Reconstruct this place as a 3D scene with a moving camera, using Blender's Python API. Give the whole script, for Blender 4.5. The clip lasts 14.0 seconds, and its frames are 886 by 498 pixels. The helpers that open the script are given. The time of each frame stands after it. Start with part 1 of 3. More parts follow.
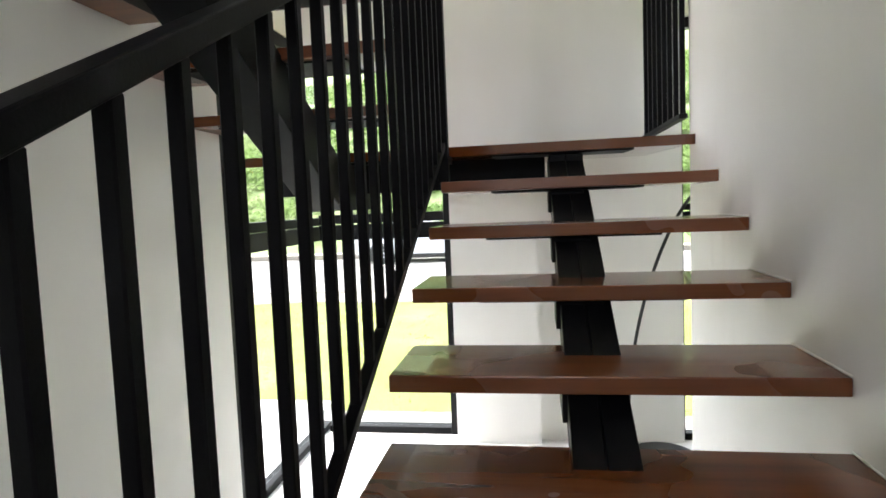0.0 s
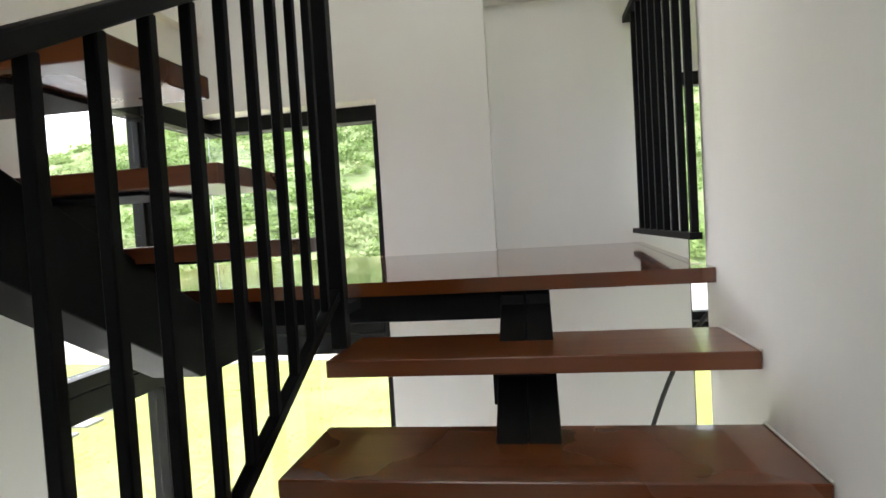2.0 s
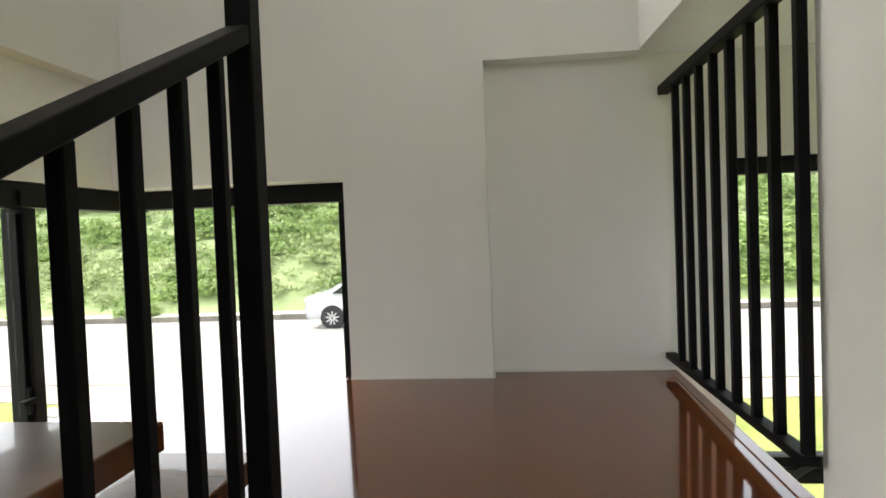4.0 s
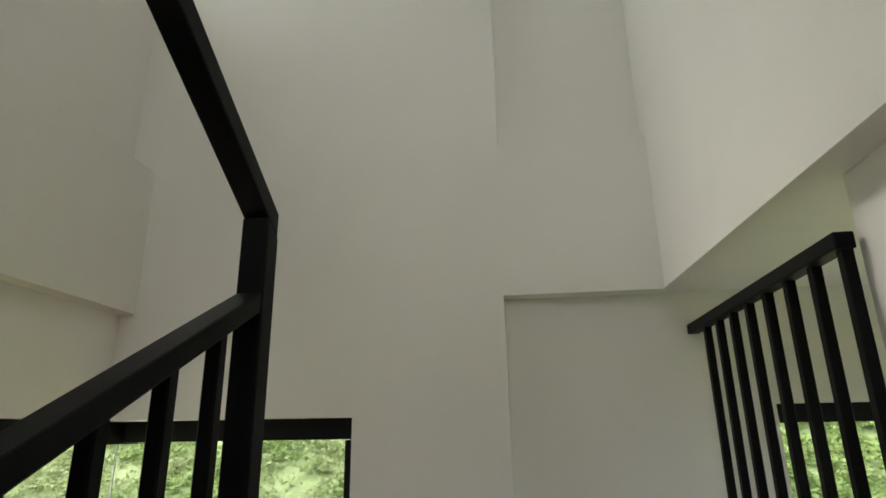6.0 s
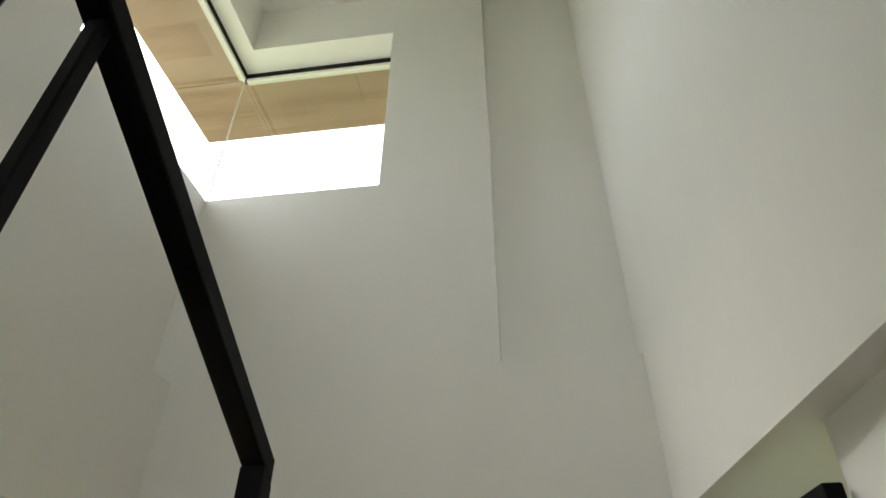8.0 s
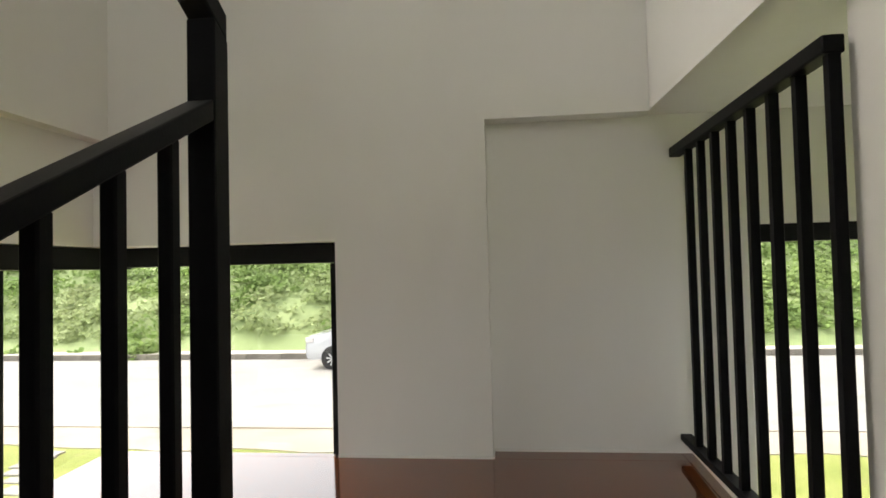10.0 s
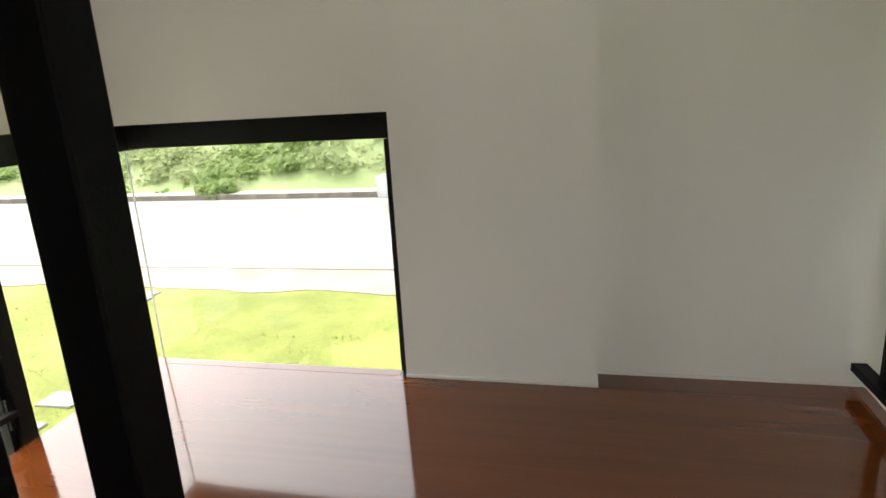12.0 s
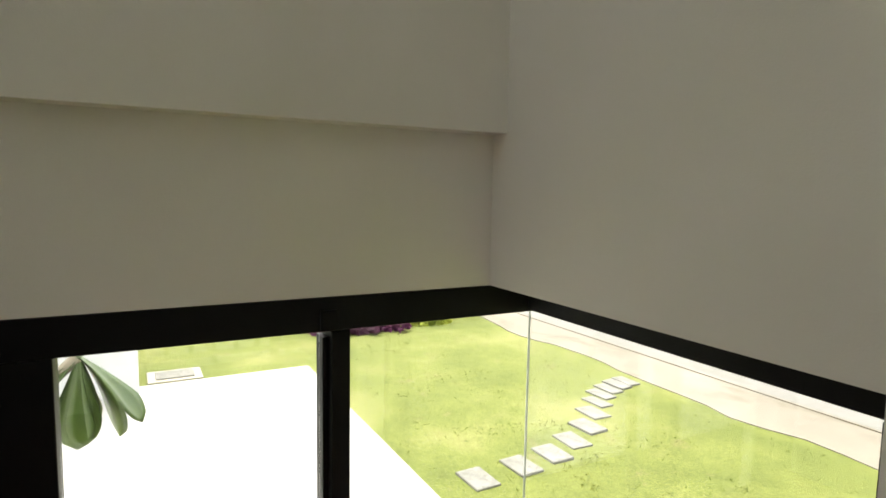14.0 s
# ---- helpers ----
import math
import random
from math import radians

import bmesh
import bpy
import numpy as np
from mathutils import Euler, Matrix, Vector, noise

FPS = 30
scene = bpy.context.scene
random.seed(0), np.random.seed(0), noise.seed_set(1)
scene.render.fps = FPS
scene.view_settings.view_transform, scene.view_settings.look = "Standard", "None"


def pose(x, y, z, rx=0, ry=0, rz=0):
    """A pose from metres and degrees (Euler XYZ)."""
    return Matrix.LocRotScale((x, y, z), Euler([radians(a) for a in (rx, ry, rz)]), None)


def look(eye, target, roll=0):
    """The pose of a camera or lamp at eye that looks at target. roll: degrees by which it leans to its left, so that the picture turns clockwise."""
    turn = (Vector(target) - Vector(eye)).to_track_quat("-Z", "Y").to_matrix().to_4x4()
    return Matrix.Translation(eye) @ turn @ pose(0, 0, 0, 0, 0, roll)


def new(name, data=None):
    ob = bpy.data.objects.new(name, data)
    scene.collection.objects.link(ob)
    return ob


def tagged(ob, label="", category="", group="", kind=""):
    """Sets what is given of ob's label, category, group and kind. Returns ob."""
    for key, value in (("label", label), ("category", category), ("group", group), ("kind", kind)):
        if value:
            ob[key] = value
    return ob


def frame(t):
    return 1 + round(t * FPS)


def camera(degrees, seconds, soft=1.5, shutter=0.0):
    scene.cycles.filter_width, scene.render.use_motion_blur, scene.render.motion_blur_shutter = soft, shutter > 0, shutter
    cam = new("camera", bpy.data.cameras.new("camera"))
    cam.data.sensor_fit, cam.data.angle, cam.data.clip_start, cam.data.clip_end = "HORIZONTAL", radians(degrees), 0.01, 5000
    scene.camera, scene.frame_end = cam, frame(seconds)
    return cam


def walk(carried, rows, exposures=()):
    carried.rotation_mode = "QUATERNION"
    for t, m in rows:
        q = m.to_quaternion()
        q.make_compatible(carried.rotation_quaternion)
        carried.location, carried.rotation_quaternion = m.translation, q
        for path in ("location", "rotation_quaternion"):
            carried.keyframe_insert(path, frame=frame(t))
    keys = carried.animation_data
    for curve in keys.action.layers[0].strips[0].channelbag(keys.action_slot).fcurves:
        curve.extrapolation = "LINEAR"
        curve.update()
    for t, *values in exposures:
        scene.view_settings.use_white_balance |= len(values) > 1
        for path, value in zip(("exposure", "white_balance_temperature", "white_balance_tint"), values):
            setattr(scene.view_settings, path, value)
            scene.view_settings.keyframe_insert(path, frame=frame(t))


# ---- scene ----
cam = camera(74.0, 14.0, soft=1.6)
PATH = [
    (0, (-0.78, -3.076, 1.752), (-1.094, -1.107, 1.606), -2.3),
    (0.5, (-0.688, -2.785, 1.886), (-0.982, -0.812, 1.745), -3.5),
    (1, (-0.653, -2.505, 1.998), (-0.903, -0.524, 1.886), -3.6),
    (1.5, (-0.66, -2.241, 2.145), (-0.869, -0.256, 2.027), -3.7),
    (2, (-0.582, -2.039, 2.24), (-0.886, -0.064, 2.161), -3.4),
    (2.5, (-0.596, -1.821, 2.382), (-0.911, 0.152, 2.312), -3.7),
    (3, (-0.669, -1.612, 2.546), (-0.911, 0.371, 2.445), -3.0),
    (3.2, (-0.676, -1.544, 2.587), (-0.9, 0.441, 2.495), -2.7),
    (5.3, (-0.781, -1.18, 2.826), (-0.985, 0.807, 2.929), -1.8),
    (5.5, (-0.751, -1.171, 2.832), (-0.981, 0.8, 3.086), -1.7),
    (6, (-0.749, -1.217, 2.882), (-0.971, 0.677, 3.483), -0.9),
    (6.5, (-0.699, -1.27, 2.923), (-0.94, 0.486, 3.848), 0.4),
    (7, (-0.694, -1.334, 2.946), (-0.904, 0.24, 4.162), 0.6),
    (7.2, (-0.658, -1.394, 2.965), (-0.88, 0.124, 4.248), 0.2),
    (9.3, (-0.698, -1.249, 2.885), (-0.98, 0.653, 3.436), 0.3),
    (9.5, (-0.693, -1.239, 2.874), (-0.96, 0.697, 3.297), -0.3),
    (10, (-0.698, -1.182, 2.832), (-0.92, 0.805, 2.897), -1.4),
    (10.5, (-0.723, -1.08, 2.754), (-0.934, 0.886, 2.452), -2.6),
    (11, (-0.8, -0.926, 2.821), (-0.936, 0.999, 2.294), -4.1),
    (11.5, (-0.826, -0.756, 2.85), (-1.048, 1.165, 2.338), -3.0),
    (12, (-0.822, -0.595, 2.983), (-1.284, 1.287, 2.488), -3.3),
    (12.5, (-0.874, -0.36, 3.048), (-1.636, 1.438, 2.617), -2.6),
    (13, (-0.879, -0.171, 3.08), (-1.956, 1.478, 2.732), -1.3),
    (13.5, (-0.888, 0.001, 3.22), (-2.289, 1.392, 2.901), -0.5),
    (14, (-0.975, 0.176, 3.235), (-2.729, 1.116, 3.037), 1.0),
]
walk(cam, [(t, look(e, g, r)) for t, e, g, r in PATH],
     [(0, 3.24, 6300, 15), (1.5, 3.09, 6300, 15), (3, 2.94, 6400, 15), (5.3, 2.3, 6800, 10), (6.3, 2.3, 6600, 10), (7, 2.4, 6500, 10), (9.5, 2.25, 6800, 10), (10.0, 2.35, 6900, 14), (10.6, 2.65, 6500, 14), (11.5, 2.65, 6500, 14), (12.5, 2.22, 7200, 12), (13.0, 2.13, 7100, 12), (13.5, 2.10, 7150, 11), (14, 2.08, 7000, 11)])

# ---- world and sun: a bright overcast day ----
SUN_EL, SUN_ROT = radians(55), radians(-80)
world = bpy.data.worlds.new("sky")
scene.world = world
world.use_nodes = True
wn = world.node_tree.nodes
sky = wn.new("ShaderNodeTexSky")
sky.sky_type, sky.sun_disc = "NISHITA", False
sky.sun_elevation, sky.sun_rotation = SUN_EL, SUN_ROT
sky.air_density, sky.dust_density, sky.ozone_density = 1.0, 4.0, 1.0
grey = wn.new("ShaderNodeHueSaturation")
grey.inputs["Saturation"].default_value = 0.25
world.node_tree.links.new(sky.outputs[0], grey.inputs["Color"])
world.node_tree.links.new(grey.outputs[0], wn["Background"].inputs[0])
wn["Background"].inputs[1].default_value = 0.15

sun_data = bpy.data.lights.new("sun", "SUN")
sun_data.energy, sun_data.angle, sun_data.color = 0.42, radians(35), (1.0, 0.96, 0.9)
sun = new("sun", sun_data)
sun.matrix_world = look((0, 0, 0), (-math.sin(SUN_ROT) * math.cos(SUN_EL), -math.cos(SUN_ROT) * math.cos(SUN_EL), -math.sin(SUN_EL)))


def window_light(name, size_x, size_y, eye, target, watts):
    """Sky light that enters by an opening."""
    # Added area lamp, out of view, that brightens the hall.
    d = bpy.data.lights.new(name, "AREA")
    d.shape, d.size, d.size_y, d.energy, d.color = "RECTANGLE", size_x, size_y, watts, (0.97, 0.98, 1.0)
    o = new(name, d)
    o.matrix_world = look(eye, target)
    return o


# fill at an invented high opening behind the stairs, over the upper floor
window_light("window_light", 1.9, 1.7, (-1.25, -5.97, 5.5), (-2.2, 0, 4.6), 2.8)
# second fill, at an invented strip opening under the upper floor in that wall
window_light("window_light", 1.9, 1.1, (-1.25, -5.97, 3.1), (-2.2, 0, 2.6), 1.3)

# ---- materials ----


def material(name, rough=0.6, metal=0.0, coat=0.0, spec=0.5):
    m = bpy.data.materials.new(name)
    m.use_nodes = True
    b = m.node_tree.nodes["Principled BSDF"]
    b.inputs["Roughness"].default_value = rough
    b.inputs["Metallic"].default_value = metal
    b.inputs["Coat Weight"].default_value = coat
    b.inputs["Coat Roughness"].default_value = 0.04
    b.inputs["Specular IOR Level"].default_value = spec
    return m, m.node_tree.nodes, m.node_tree.links, b


def coords(nodes, links, scale=(1, 1, 1), per_object=False):
    tc = nodes.new("ShaderNodeTexCoord")
    mp = nodes.new("ShaderNodeMapping")
    mp.inputs["Scale"].default_value = scale
    if per_object:
        info = nodes.new("ShaderNodeObjectInfo")
        mul = nodes.new("ShaderNodeVectorMath")
        mul.operation = "MULTIPLY_ADD"
        links.new(info.outputs["Random"], mul.inputs[0])
        mul.inputs[1].default_value = (31.0, 17.0, 53.0)
        links.new(tc.outputs["Object"], mul.inputs[2])
        links.new(mul.outputs[0], mp.inputs[0])
    else:
        links.new(tc.outputs["Object"], mp.inputs[0])
    return mp.outputs[0]


def noise_tex(nodes, links, co, scale, detail=4.0, rough=0.55, dist=0.0):
    n = nodes.new("ShaderNodeTexNoise")
    n.inputs["Scale"].default_value = scale
    n.inputs["Detail"].default_value = detail
    n.inputs["Roughness"].default_value = rough
    n.inputs["Distortion"].default_value = dist
    links.new(co, n.inputs["Vector"])
    return n.outputs["Fac"]


def ramp(nodes, links, fac, *stops):
    r = nodes.new("ShaderNodeValToRGB")
    el = r.color_ramp.elements
    while len(el) < len(stops):
        el.new(0.5)
    for e, (p, c) in zip(el, stops):
        e.position, e.color = p, (*c, 1)
    links.new(fac, r.inputs[0])
    return r.outputs[0]


def mix(nodes, links, fac, a, b, mode="MIX"):
    m = nodes.new("ShaderNodeMix")
    m.data_type, m.blend_type = "RGBA", mode
    for sock, v in ((m.inputs[0], fac), (m.inputs[6], a), (m.inputs[7], b)):
        if isinstance(v, (int, float)):
            sock.default_value = v
        elif isinstance(v, tuple):
            sock.default_value = (*v, 1)
        else:
            links.new(v, sock)
    return m.outputs[2]


def bump(nodes, links, b, height, strength=0.2, distance=0.01):
    n = nodes.new("ShaderNodeBump")
    n.inputs["Strength"].default_value = strength
    n.inputs["Distance"].default_value = distance
    links.new(height, n.inputs["Height"])
    links.new(n.outputs[0], b.inputs["Normal"])


def rough_var(nodes, links, b, fac, lo, hi):
    r = nodes.new("ShaderNodeMapRange")
    r.inputs["To Min"].default_value, r.inputs["To Max"].default_value = lo, hi
    links.new(fac, r.inputs[0])
    links.new(r.outputs[0], b.inputs["Roughness"])


def simple(name, c1, c2, scale, rough=0.6, metal=0.0, bump_amt=0.0, fine=60.0, coat=0.0, per_object=False, stretch=(1, 1, 1), spec=0.5):
    """Two tones mixed by coarse noise, with fine relief."""
    m, n, l, b = material(name, rough, metal, coat, spec)
    co = coords(n, l, stretch, per_object)
    big = noise_tex(n, l, co, scale, 5)
    small = noise_tex(n, l, co, fine, 3)
    base = ramp(n, l, big, (0.3, c1), (0.7, c2))
    l.new(mix(n, l, 0.12, base, ramp(n, l, small, (0.3, (0.2, 0.2, 0.2)), (0.7, (0.9, 0.9, 0.9))), "OVERLAY"), b.inputs["Base Color"])
    rough_var(n, l, b, big, max(0.02, rough - 0.06), min(1, rough + 0.06))
    if bump_amt:
        bump(n, l, b, small, bump_amt, 0.004)
    return m


def paint_material():
    m, n, l, b = material("white_wall_paint", 0.75, spec=0.3)
    co = coords(n, l)
    big = noise_tex(n, l, co, 0.9, 3)
    roller = noise_tex(n, l, coords(n, l, (1, 1, 0.35)), 7, 4)
    fine = noise_tex(n, l, co, 260, 2)
    base = ramp(n, l, big, (0.25, (0.79, 0.775, 0.735)), (0.75, (0.835, 0.825, 0.79)))
    l.new(mix(n, l, 0.06, base, ramp(n, l, roller, (0.3, (0.3, 0.3, 0.3)), (0.7, (0.7, 0.7, 0.7))), "OVERLAY"), b.inputs["Base Color"])
    plaster = noise_tex(n, l, coords(n, l, (4.5, 4.5, 0.35)), 1.0, 2)
    bump(n, l, b, mix(n, l, 0.04, plaster, fine), 0.35, 0.03)
    return m


def wood_material(name, dark, mid, light, along="x", rough=0.2, coat=0.3, coat_ior=1.5, streak=0.7):
    """Varnished hardwood, grain along one axis, each piece with its own cut."""
    m, n, l, b = material(name, rough, 0, coat)
    b.inputs["Coat IOR"].default_value = coat_ior
    st = (0.22, 4.0, 4.0) if along == "x" else (4.0, 0.22, 4.0)
    co = coords(n, l, st, True)
    figure = noise_tex(n, l, co, 2.4, 6, 0.6, 1.2)
    pore_co = coords(n, l, (2.0, 60, 60) if along == "x" else (60, 2.0, 60), True)
    pores = noise_tex(n, l, pore_co, 3.0, 3)
    base = ramp(n, l, figure, (0.25, dark), (0.5, mid), (0.78, light))
    blot = noise_tex(n, l, coords(n, l, (1, 1, 1), True), 1.6, 3)
    base = mix(n, l, 0.5 * streak, base, ramp(n, l, blot, (0.3, (0.32, 0.32, 0.32)), (0.7, (0.66, 0.62, 0.6))), "OVERLAY")
    base = mix(n, l, ramp(n, l, pores, (0.6, (0, 0, 0)), (0.75, (0.35 * streak,) * 3)), base, tuple(c * 0.45 for c in dark))
    l.new(base, b.inputs["Base Color"])
    rough_var(n, l, b, blot, rough - 0.05, rough + 0.08)
    bump(n, l, b, noise_tex(n, l, coords(n, l, (0.6, 3, 3), True), 3.0, 2), 0.04 * streak, 0.01)
    return m


def glass_material():
    m = bpy.data.materials.new("window_glass")
    m.use_nodes = True
    n, l = m.node_tree.nodes, m.node_tree.links
    n.remove(n["Principled BSDF"])
    tr = n.new("ShaderNodeBsdfTransparent")
    tr.inputs[0].default_value = (0.93, 0.95, 0.94, 1)
    gl = n.new("ShaderNodeBsdfGlossy")
    gl.inputs["Roughness"].default_value = 0.01
    lw = n.new("ShaderNodeLayerWeight")
    lw.inputs[0].default_value = 0.5
    pw = n.new("ShaderNodeMath")
    pw.operation = "POWER"
    pw.inputs[1].default_value = 4.0
    l.new(lw.outputs["Facing"], pw.inputs[0])
    fr = n.new("ShaderNodeMapRange")
    fr.inputs["To Min"].default_value, fr.inputs["To Max"].default_value = 0.03, 0.6
    l.new(pw.outputs[0], fr.inputs[0])
    mx = n.new("ShaderNodeMixShader")
    l.new(fr.outputs[0], mx.inputs[0])
    l.new(tr.outputs[0], mx.inputs[1])
    l.new(gl.outputs[0], mx.inputs[2])
    l.new(mx.outputs[0], n["Material Output"].inputs[0])
    return m


def leaf_material(name, lo, hi, scale=0.5):
    m, n, l, b = material(name, 0.7, spec=0.2)
    geo = n.new("ShaderNodeNewGeometry")
    co = coords(n, l)
    patch = noise_tex(n, l, co, scale, 4)
    c = ramp(n, l, patch, (0.3, lo), (0.72, hi))
    c = mix(n, l, 0.55, c, ramp(n, l, geo.outputs["Random Per Island"], (0.0, (0.36, 0.36, 0.33)), (1.0, (0.7, 0.69, 0.6))), "OVERLAY")
    l.new(c, b.inputs["Base Color"])
    tl = n.new("ShaderNodeBsdfTranslucent")
    l.new(c, tl.inputs["Color"])
    mx = n.new("ShaderNodeMixShader")
    mx.inputs[0].default_value = 0.4
    l.new(b.outputs[0], mx.inputs[1])
    l.new(tl.outputs[0], mx.inputs[2])
    l.new(mx.outputs[0], n["Material Output"].inputs[0])
    return m


def grass_material():
    m, n, l, b = material("lawn_grass", 0.85, spec=0.2)
    co = coords(n, l)
    a = noise_tex(n, l, co, 0.55, 5, 0.6)
    f = noise_tex(n, l, co, 38, 4, 0.7)
    c = ramp(n, l, a, (0.32, (0.145, 0.172, 0.048)), (0.5, (0.212, 0.236, 0.068)), (0.68, (0.30, 0.297, 0.116)))
    c = mix(n, l, 0.65, c, ramp(n, l, f, (0.3, (0.22, 0.26, 0.2)), (0.7, (0.72, 0.72, 0.6))), "OVERLAY")
    fleck = noise_tex(n, l, co, 7.0, 5, 0.75)
    c = mix(n, l, ramp(n, l, fleck, (0.59, (0, 0, 0)), (0.70, (0.7, 0.7, 0.7))), c, (0.075, 0.10, 0.022))
    worn = noise_tex(n, l, co, 1.7, 6, 0.7)
    c = mix(n, l, ramp(n, l, worn, (0.60, (0, 0, 0)), (0.72, (0.6, 0.6, 0.6))), c, (0.30, 0.24, 0.13))
    l.new(c, b.inputs["Base Color"])
    bump(n, l, b, f, 0.6, 0.03)
    return m


def concrete_material(name, c1, c2, stain, scale=0.6):
    m, n, l, b = material(name, 0.85, spec=0.25)
    co = coords(n, l)
    big = noise_tex(n, l, co, scale, 6, 0.6)
    fine = noise_tex(n, l, co, 45, 4, 0.7)
    c = ramp(n, l, big, (0.3, c1), (0.7, c2))
    st = noise_tex(n, l, coords(n, l, (0.35, 1, 1)), scale * 1.8, 6, 0.65, 0.6)
    c = mix(n, l, ramp(n, l, st, (0.58, (0, 0, 0)), (0.70, (0.75, 0.75, 0.75))), c, stain)
    l.new(mix(n, l, 0.25, c, ramp(n, l, fine, (0.3, (0.3, 0.3, 0.3)), (0.7, (0.7, 0.7, 0.7))), "OVERLAY"), b.inputs["Base Color"])
    bump(n, l, b, fine, 0.3, 0.005)
    return m


WALL = paint_material()
WOOD = wood_material("varnished_red_hardwood", (0.085, 0.022, 0.005), (0.145, 0.040, 0.0095), (0.19, 0.059, 0.0145), rough=0.26, coat=0.4, streak=0.6)
BOARD = wood_material("varnished_landing_boards", (0.106, 0.027, 0.0064), (0.130, 0.035, 0.0082), (0.152, 0.043, 0.0105), rough=0.08, coat=0.6, coat_ior=1.5, streak=0.2)
SOFFIT = wood_material("stained_soffit_boards", (0.24, 0.15, 0.10), (0.33, 0.215, 0.15), (0.40, 0.275, 0.20), rough=0.4, coat=0.1)
STEEL = simple("black_painted_steel", (0.003, 0.003, 0.0035), (0.0055, 0.0055, 0.0065), 5, 0.5, 0.0, 0.08, 180, spec=0.10)
FRAME = simple("black_powder_coated_aluminium", (0.006, 0.006, 0.0065), (0.010, 0.010, 0.0105), 4, 0.5, 0.0, 0.05, 220, spec=0.12)
GLASS = glass_material()
TILE = simple("white_floor_tile", (0.70, 0.69, 0.66), (0.76, 0.75, 0.72), 1.2, 0.25, 0.0, 0.03, 90)
RUBBER = simple("black_rubber", (0.012, 0.012, 0.012), (0.022, 0.022, 0.022), 9, 0.6, 0.0, 0.15, 120)
GRASS = grass_material()
BLADE = leaf_material("grass_blades", (0.13, 0.18, 0.035), (0.26, 0.28, 0.07), 0.7)
SHRUB = leaf_material("hillside_foliage", (0.13, 0.215, 0.06), (0.235, 0.315, 0.115), 0.22)
SHRUB2 = leaf_material("pale_hillside_foliage", (0.20, 0.27, 0.11), (0.31, 0.355, 0.185), 0.3)
EARTH = simple("hillside_earth", (0.16, 0.22, 0.08), (0.24, 0.29, 0.13), 0.35, 0.9, 0.0, 0.6, 6)
ROAD = concrete_material("worn_concrete_road", (0.225, 0.215, 0.196), (0.305, 0.293, 0.27), (0.13, 0.12, 0.103), 0.3)
APRON = concrete_material("sandy_concrete_apron", (0.25, 0.22, 0.175), (0.33, 0.295, 0.24), (0.19, 0.165, 0.115), 0.8)
SLAB = concrete_material("pale_concrete_slab", (0.55, 0.54, 0.51), (0.62, 0.61, 0.575), (0.46, 0.44, 0.40), 0.7)
STONE = concrete_material("stepping_stone_concrete", (0.20, 0.195, 0.178), (0.33, 0.32, 0.295), (0.08, 0.08, 0.064), 9.0)
KERB = concrete_material("dark_mossy_kerb_concrete", (0.13, 0.12, 0.10), (0.22, 0.20, 0.17), (0.08, 0.075, 0.06), 1.5)
WALK = concrete_material("kerb_walk_concrete", (0.44, 0.41, 0.34), (0.56, 0.52, 0.44), (0.27, 0.25, 0.20), 1.5)
RENDER = simple("white_rendered_wall", (0.70, 0.72, 0.74), (0.76, 0.77, 0.78), 0.8, 0.8, 0.0, 0.2, 80)
CARPAINT = simple("white_car_paint", (0.46, 0.47, 0.49), (0.52, 0.53, 0.55), 1.0, 0.25, 0.0, 0.0, 50, 0.8)
CARGLASS = simple("dark_car_glass", (0.02, 0.022, 0.025), (0.035, 0.04, 0.045), 2, 0.06)
ALLOY = simple("alloy_wheel_metal", (0.45, 0.46, 0.47), (0.6, 0.6, 0.62), 6, 0.3, 0.9)
LAMPGLASS = simple("car_lamp_glass", (0.55, 0.5, 0.5), (0.7, 0.66, 0.66), 8, 0.1)
PURPLE = leaf_material("purple_foliage", (0.10, 0.025, 0.08), (0.24, 0.075, 0.18), 2.0)
BROADLEAF = leaf_material("broad_yellow_green_leaves", (0.22, 0.30, 0.04), (0.50, 0.52, 0.09), 1.2)
DARKLEAF = simple("leathery_green_leaf", (0.035, 0.075, 0.02), (0.085, 0.13, 0.03), 6, 0.35, 0.0, 0.1, 40)
PALELEAF = simple("pale_yellow_leaf", (0.42, 0.46, 0.20), (0.55, 0.58, 0.32), 5, 0.4, 0.0, 0.1, 40)
BARK = simple("grey_bark", (0.16, 0.14, 0.11), (0.30, 0.27, 0.22), 12, 0.9, 0.0, 0.6, 50)
BLUE = simple("blue_tarpaulin", (0.03, 0.20, 0.48), (0.06, 0.32, 0.62), 3, 0.5, 0.0, 0.3, 12)

# ---- building blocks ----


def add_box(bm, x0, x1, y0, y1, z0, z1):
    v = [bm.verts.new(p) for p in ((x0, y0, z0), (x1, y0, z0), (x1, y1, z0), (x0, y1, z0), (x0, y0, z1), (x1, y0, z1), (x1, y1, z1), (x0, y1, z1))]
    for f in ((0, 3, 2, 1), (4, 5, 6, 7), (0, 1, 5, 4), (1, 2, 6, 5), (2, 3, 7, 6), (3, 0, 4, 7)):
        bm.faces.new([v[i] for i in f])
    return v


def box(x0, x1, y0, y1, z0, z1, bevel=0.0, segments=2):
    bm = bmesh.new()
    add_box(bm, x0, x1, y0, y1, z0, z1)
    if bevel:
        bmesh.ops.bevel(bm, geom=list(bm.edges), offset=bevel, segments=segments, affect="EDGES", profile=0.5)
    return bm


def boxes(*rows):
    bm = bmesh.new()
    for r in rows:
        add_box(bm, *r)
    return bm


